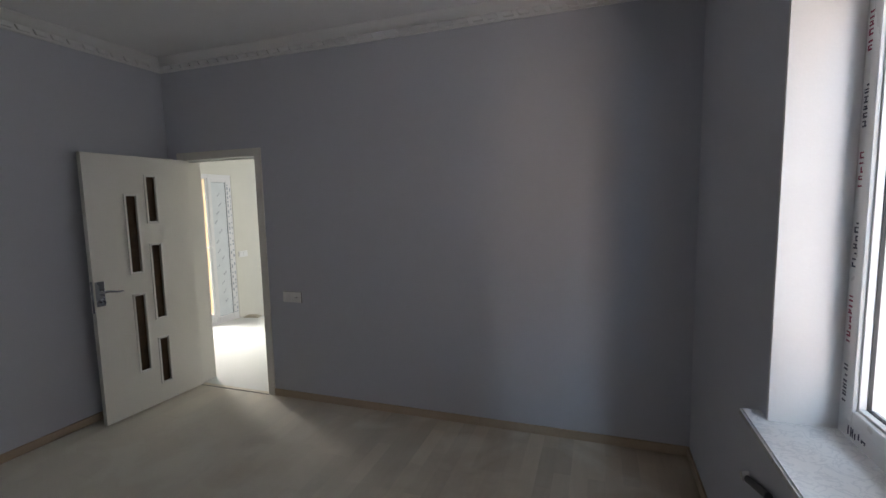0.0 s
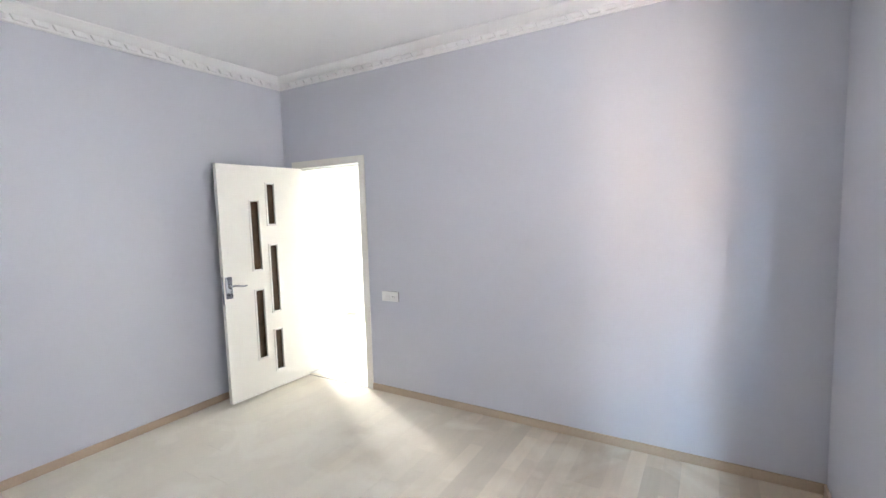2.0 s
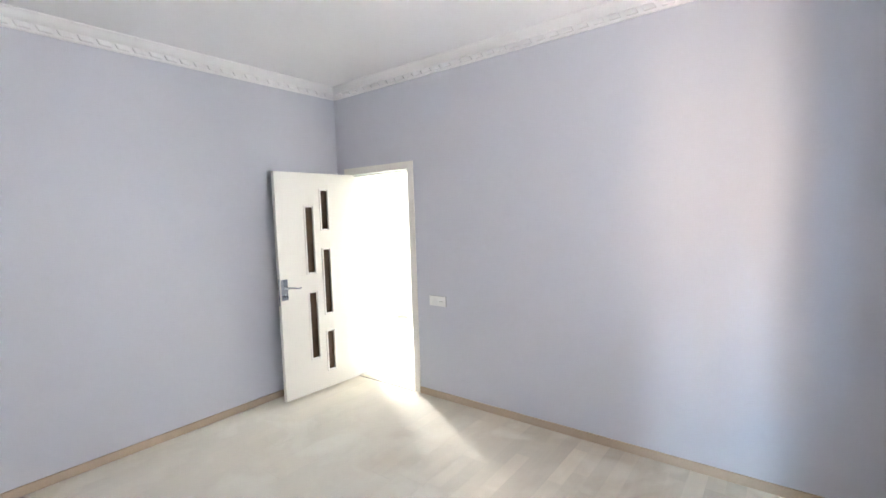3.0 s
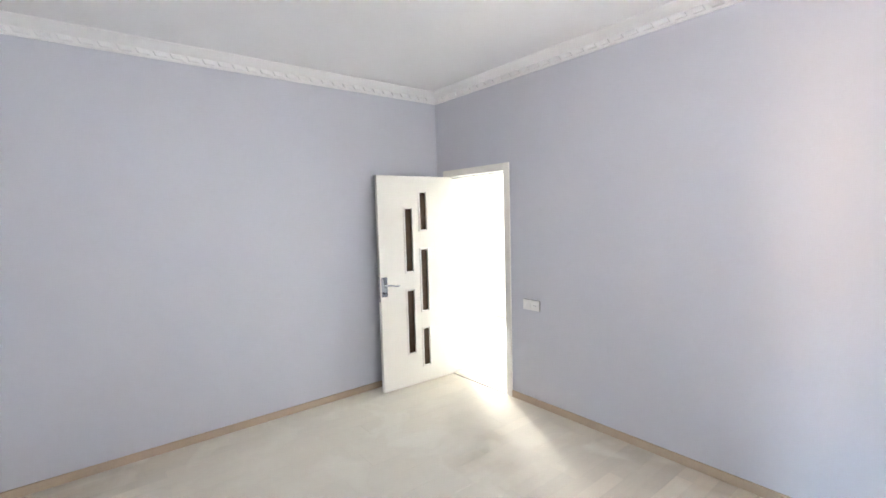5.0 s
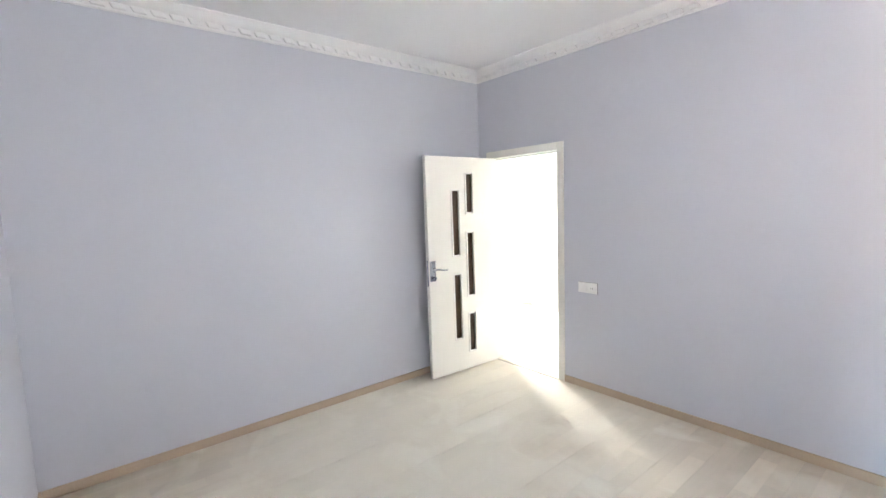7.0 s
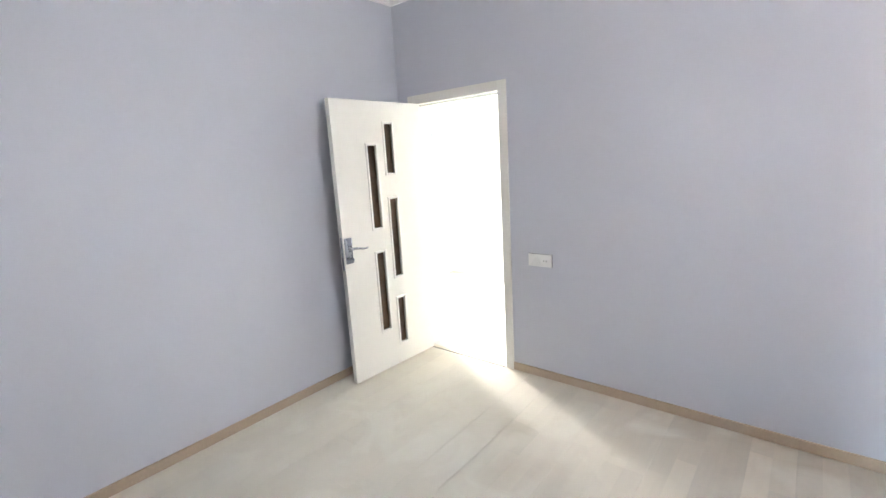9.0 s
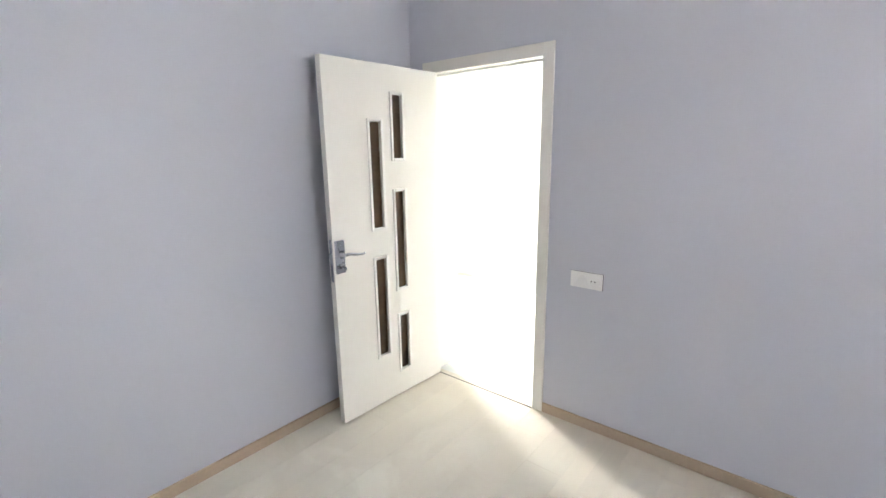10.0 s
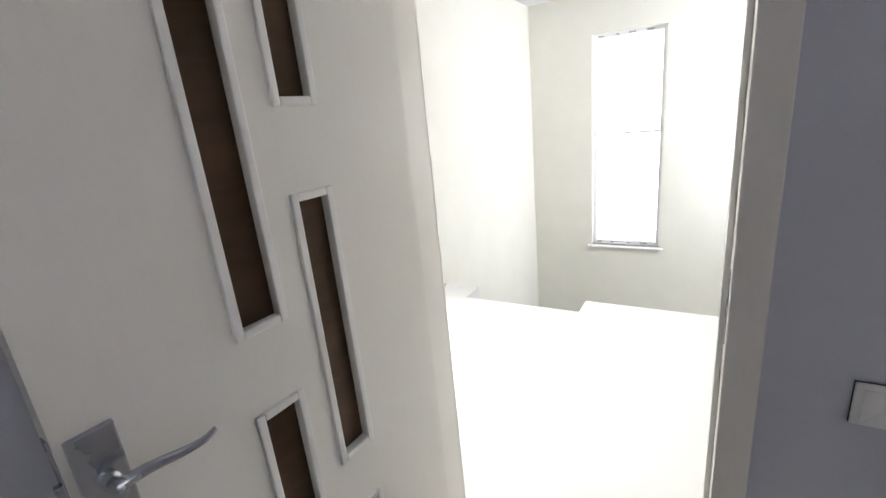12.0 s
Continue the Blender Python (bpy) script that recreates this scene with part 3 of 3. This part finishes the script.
# ---- stair hall things ----
def glazed_door():
    ob = empty("glazed_door", pose(HX0 - 0.04, 0, 0))
    part("door_frame", frame_ring('x', 0.0, PY0, PY1, 0.0, PZ1, 0.055, 0.07, bevel=0.003), PVC, ob)
    part("mullion", boxes(((0.013, 1.612, 0.055), (0.035, 1.634, PZ1 - 0.055)), bevel=0.003), PVC, ob)
    s0, s1 = 1.630, PY1 - 0.048
    side = part("sidelight", frame_ring('x', 0.028, s0, s1, 0.05, PZ1 - 0.05, 0.055, 0.03, bevel=0.004), PVC, ob)
    part("film", boxes(((0.020, s0 + 0.053, 0.103), (0.028, s1 - 0.053, PZ1 - 0.103))), FILM, side, "pane under milky protective film")
    part("gasket", frame_ring('x', 0.031, s0 + 0.052, s1 - 0.052, 0.102, PZ1 - 0.102, 0.006, 0.010), INK_GREY, side)
    rnd = random.Random(2)
    bm = bmesh.new()
    z = 0.28
    while z < PZ1 - 0.22:
        y = s0 + 0.075 + 0.11 * rnd.random()
        for i in range(3):
            box(bm, (0.0275, y + i * 0.016, z + i * 0.015), (0.0295, y + i * 0.016 + 0.011, z + i * 0.015 + rnd.uniform(0.012, 0.026)))
        z += rnd.uniform(0.095, 0.14)
    part("film_print", bm, INK_GREY, side, "rows of unreadable grey print")
    bm = bmesh.new()
    for y0 in (s1 - 0.040, PY1 - 0.036):
        face = 0.0428 if y0 < s1 - 0.02 else 0.0345
        z = 0.10
        while z < PZ1 - 0.12:
            w = rnd.uniform(0.010, 0.05)
            box(bm, (face, y0, z), (face + 0.002, y0 + 0.018, z + w))
            z += w + rnd.uniform(0.015, 0.09)
    part("film_print", bm, INK_GREY, side)
    leaf = part("leaf", frame_ring('x', 0.024, PY0 + 0.05, 1.616, 0.05, PZ1 - 0.05, 0.018, 0.02, bevel=0.003), PVC, ob)
    part("kick_panel", boxes(((0.014, PY0 + 0.066, 0.066), (0.030, 1.600, 0.16)), bevel=0.003), PVC, leaf)
    g = part("pane", boxes(((0.021, PY0 + 0.066, 0.16), (0.027, 1.600, PZ1 - 0.066))), GLASS, leaf)
    g.visible_shadow = False
    bm = bmesh.new()
    box(bm, (0.032, 1.588, 0.96), (0.041, 1.612, 1.12), 0.003)
    cylinder(bm, (0.038, 1.600, 1.07), (0.09, 1.600, 1.07), 0.009)
    box(bm, (0.082, 1.485, 1.06), (0.095, 1.608, 1.082), 0.004)
    part("handle", bm, SWITCH_WHITE, leaf)
    tagged(ob, "white plastic glazed door with filmed sidelight", "door")


def stair_window():
    ob = empty("window_2")
    y = HY1 + 0.10
    part("window_frame", frame_ring('y', y, SX0, SX1, SZ0, SZ1, 0.05, 0.04, bevel=0.003), PVC, ob)
    zt = 1.0
    part("transom", boxes(((SX0 + 0.05, y - 0.012, zt - 0.015), (SX1 - 0.05, y + 0.012, zt + 0.015)), bevel=0.003), PVC, ob)
    for z0, z1 in ((SZ0 + 0.05, zt - 0.015), (zt + 0.015, SZ1 - 0.05)):
        g = part("pane", boxes(((SX0 + 0.044, y - 0.004, z0 - 0.006), (SX1 - 0.044, y + 0.004, z1 + 0.006))), GLASS, ob)
        g.visible_shadow = False
    rnd = random.Random(9)
    bm = bmesh.new()
    for z in (SZ0 + 0.012, SZ1 - 0.038):
        x = SX0 + 0.06
        while x < SX1 - 0.1:
            w = rnd.uniform(0.03, 0.10)
            box(bm, (x, y - 0.022, z), (min(x + w, SX1 - 0.05), y - 0.0195, z + 0.02))
            x += w + rnd.uniform(0.06, 0.2)
    part("film_print", bm, INK_GREY, ob, "unreadable print on the film")
    part("window_sill", boxes(((SX0 - 0.05, HY1 - 0.05, SZ0 - 0.03), (SX1 + 0.05, HY1 - 0.0005, SZ0)), ((SX0, HY1 - 0.0005, SZ0 - 0.03), (SX1, HY1 + 0.065, SZ0)), bevel=0.004), PVC, ob)
    tagged(ob, "tall narrow white plastic stair window", "window", kind="structure")


glazed_door()
stair_window()


def lamp_holder():
    ob = empty("lamp_holder", pose(-0.75, 3.05, ZH))
    bm = bmesh.new()
    cylinder(bm, (0, 0, 0), (0, 0, -0.05), 0.003, 8)
    part("wire", bm, SWITCH_WHITE, ob)
    bm = bmesh.new()
    cylinder(bm, (0, 0, -0.05), (0, 0, -0.10), 0.016, 16, 0.022)
    part("socket", bm, DARK, ob, "dark bare bulb socket")
    tagged(ob, "bare lamp holder hanging from the hall ceiling", "lamp holder")


lamp_holder()


def offcut():
    bm = bmesh.new()
    box(bm, (-0.11, -0.05, 0), (0.11, 0.05, 0.012), 0.002)
    box(bm, (-0.09, -0.03, 0.012), (0.07, 0.06, 0.022), 0.002)
    ob = part("board_offcut", bm, CARD)
    ob.matrix_world = pose(-1.15, 2.12, 0.0, 0, 0, 12)
    tagged(ob, "tan board offcuts lying at the landing edge", "offcut")


offcut()

# ---- pieces: dentils and floor boards ----
for ob, a, b, along, inward in CORNICES:
    length = (b - a).length
    n = int((length - 0.08) / 0.1)
    start = (length - (n - 1) * 0.1) / 2
    turn = math.degrees(math.atan2(along.y, along.x))
    flip = 180 if (Matrix.Rotation(radians(turn), 3, 'Z') @ Vector((0, 1, 0))).dot(inward) < 0 else 0
    for i in range(n):
        p = a + along * (start + i * 0.1) + inward * 0.0225
        d = new("dentil", DENTIL)
        d.parent = ob
        d.matrix_local = pose(p.x, p.y, ZC + 0.031, 0, 0, turn + flip)

BOARD_W, BOARD_L, BOARD_T = 0.192, 1.285, 0.008


def board_mesh(width, length):
    """A board with a fine bevel on its upper edges; origin at its middle, top at z = 0."""
    bm = bmesh.new()
    g, e = 0.0001, 0.0004
    lo = [bm.verts.new((sx * (width / 2 - g), sy * (length / 2 - g), -BOARD_T)) for sx, sy in ((-1, -1), (1, -1), (1, 1), (-1, 1))]
    md = [bm.verts.new((v.co.x, v.co.y, -0.0009)) for v in lo]
    hi = [bm.verts.new((v.co.x - math.copysign(e, v.co.x), v.co.y - math.copysign(e, v.co.y), 0)) for v in lo]
    bm.faces.new(hi)
    for r0, r1 in ((lo, md), (md, hi)):
        for i in range(4):
            j = (i + 1) % 4
            bm.faces.new((r0[i], r0[j], r1[j], r1[i]))
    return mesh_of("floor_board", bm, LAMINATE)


BOARDS = {}


def lay(parent, x0, x1, y0, y1, seed):
    rnd = random.Random(seed)
    x = x0
    while x < x1 - 0.005:
        w = min(BOARD_W, x1 - x)
        y = y0 - rnd.uniform(0.1, BOARD_L - 0.1)
        while y < y1 - 0.005:
            s, t = max(y, y0), min(y + BOARD_L, y1)
            if t - s > 0.01:
                key = (round(w, 3), round(t - s, 2) if t - s < BOARD_L - 0.001 else BOARD_L)
                if key not in BOARDS:
                    BOARDS[key] = board_mesh(w, t - s)
                d = new("floor_board", BOARDS[key])
                d.parent = parent
                d.location = (x + w / 2, (s + t) / 2, 0)
            y += BOARD_L
        x += w


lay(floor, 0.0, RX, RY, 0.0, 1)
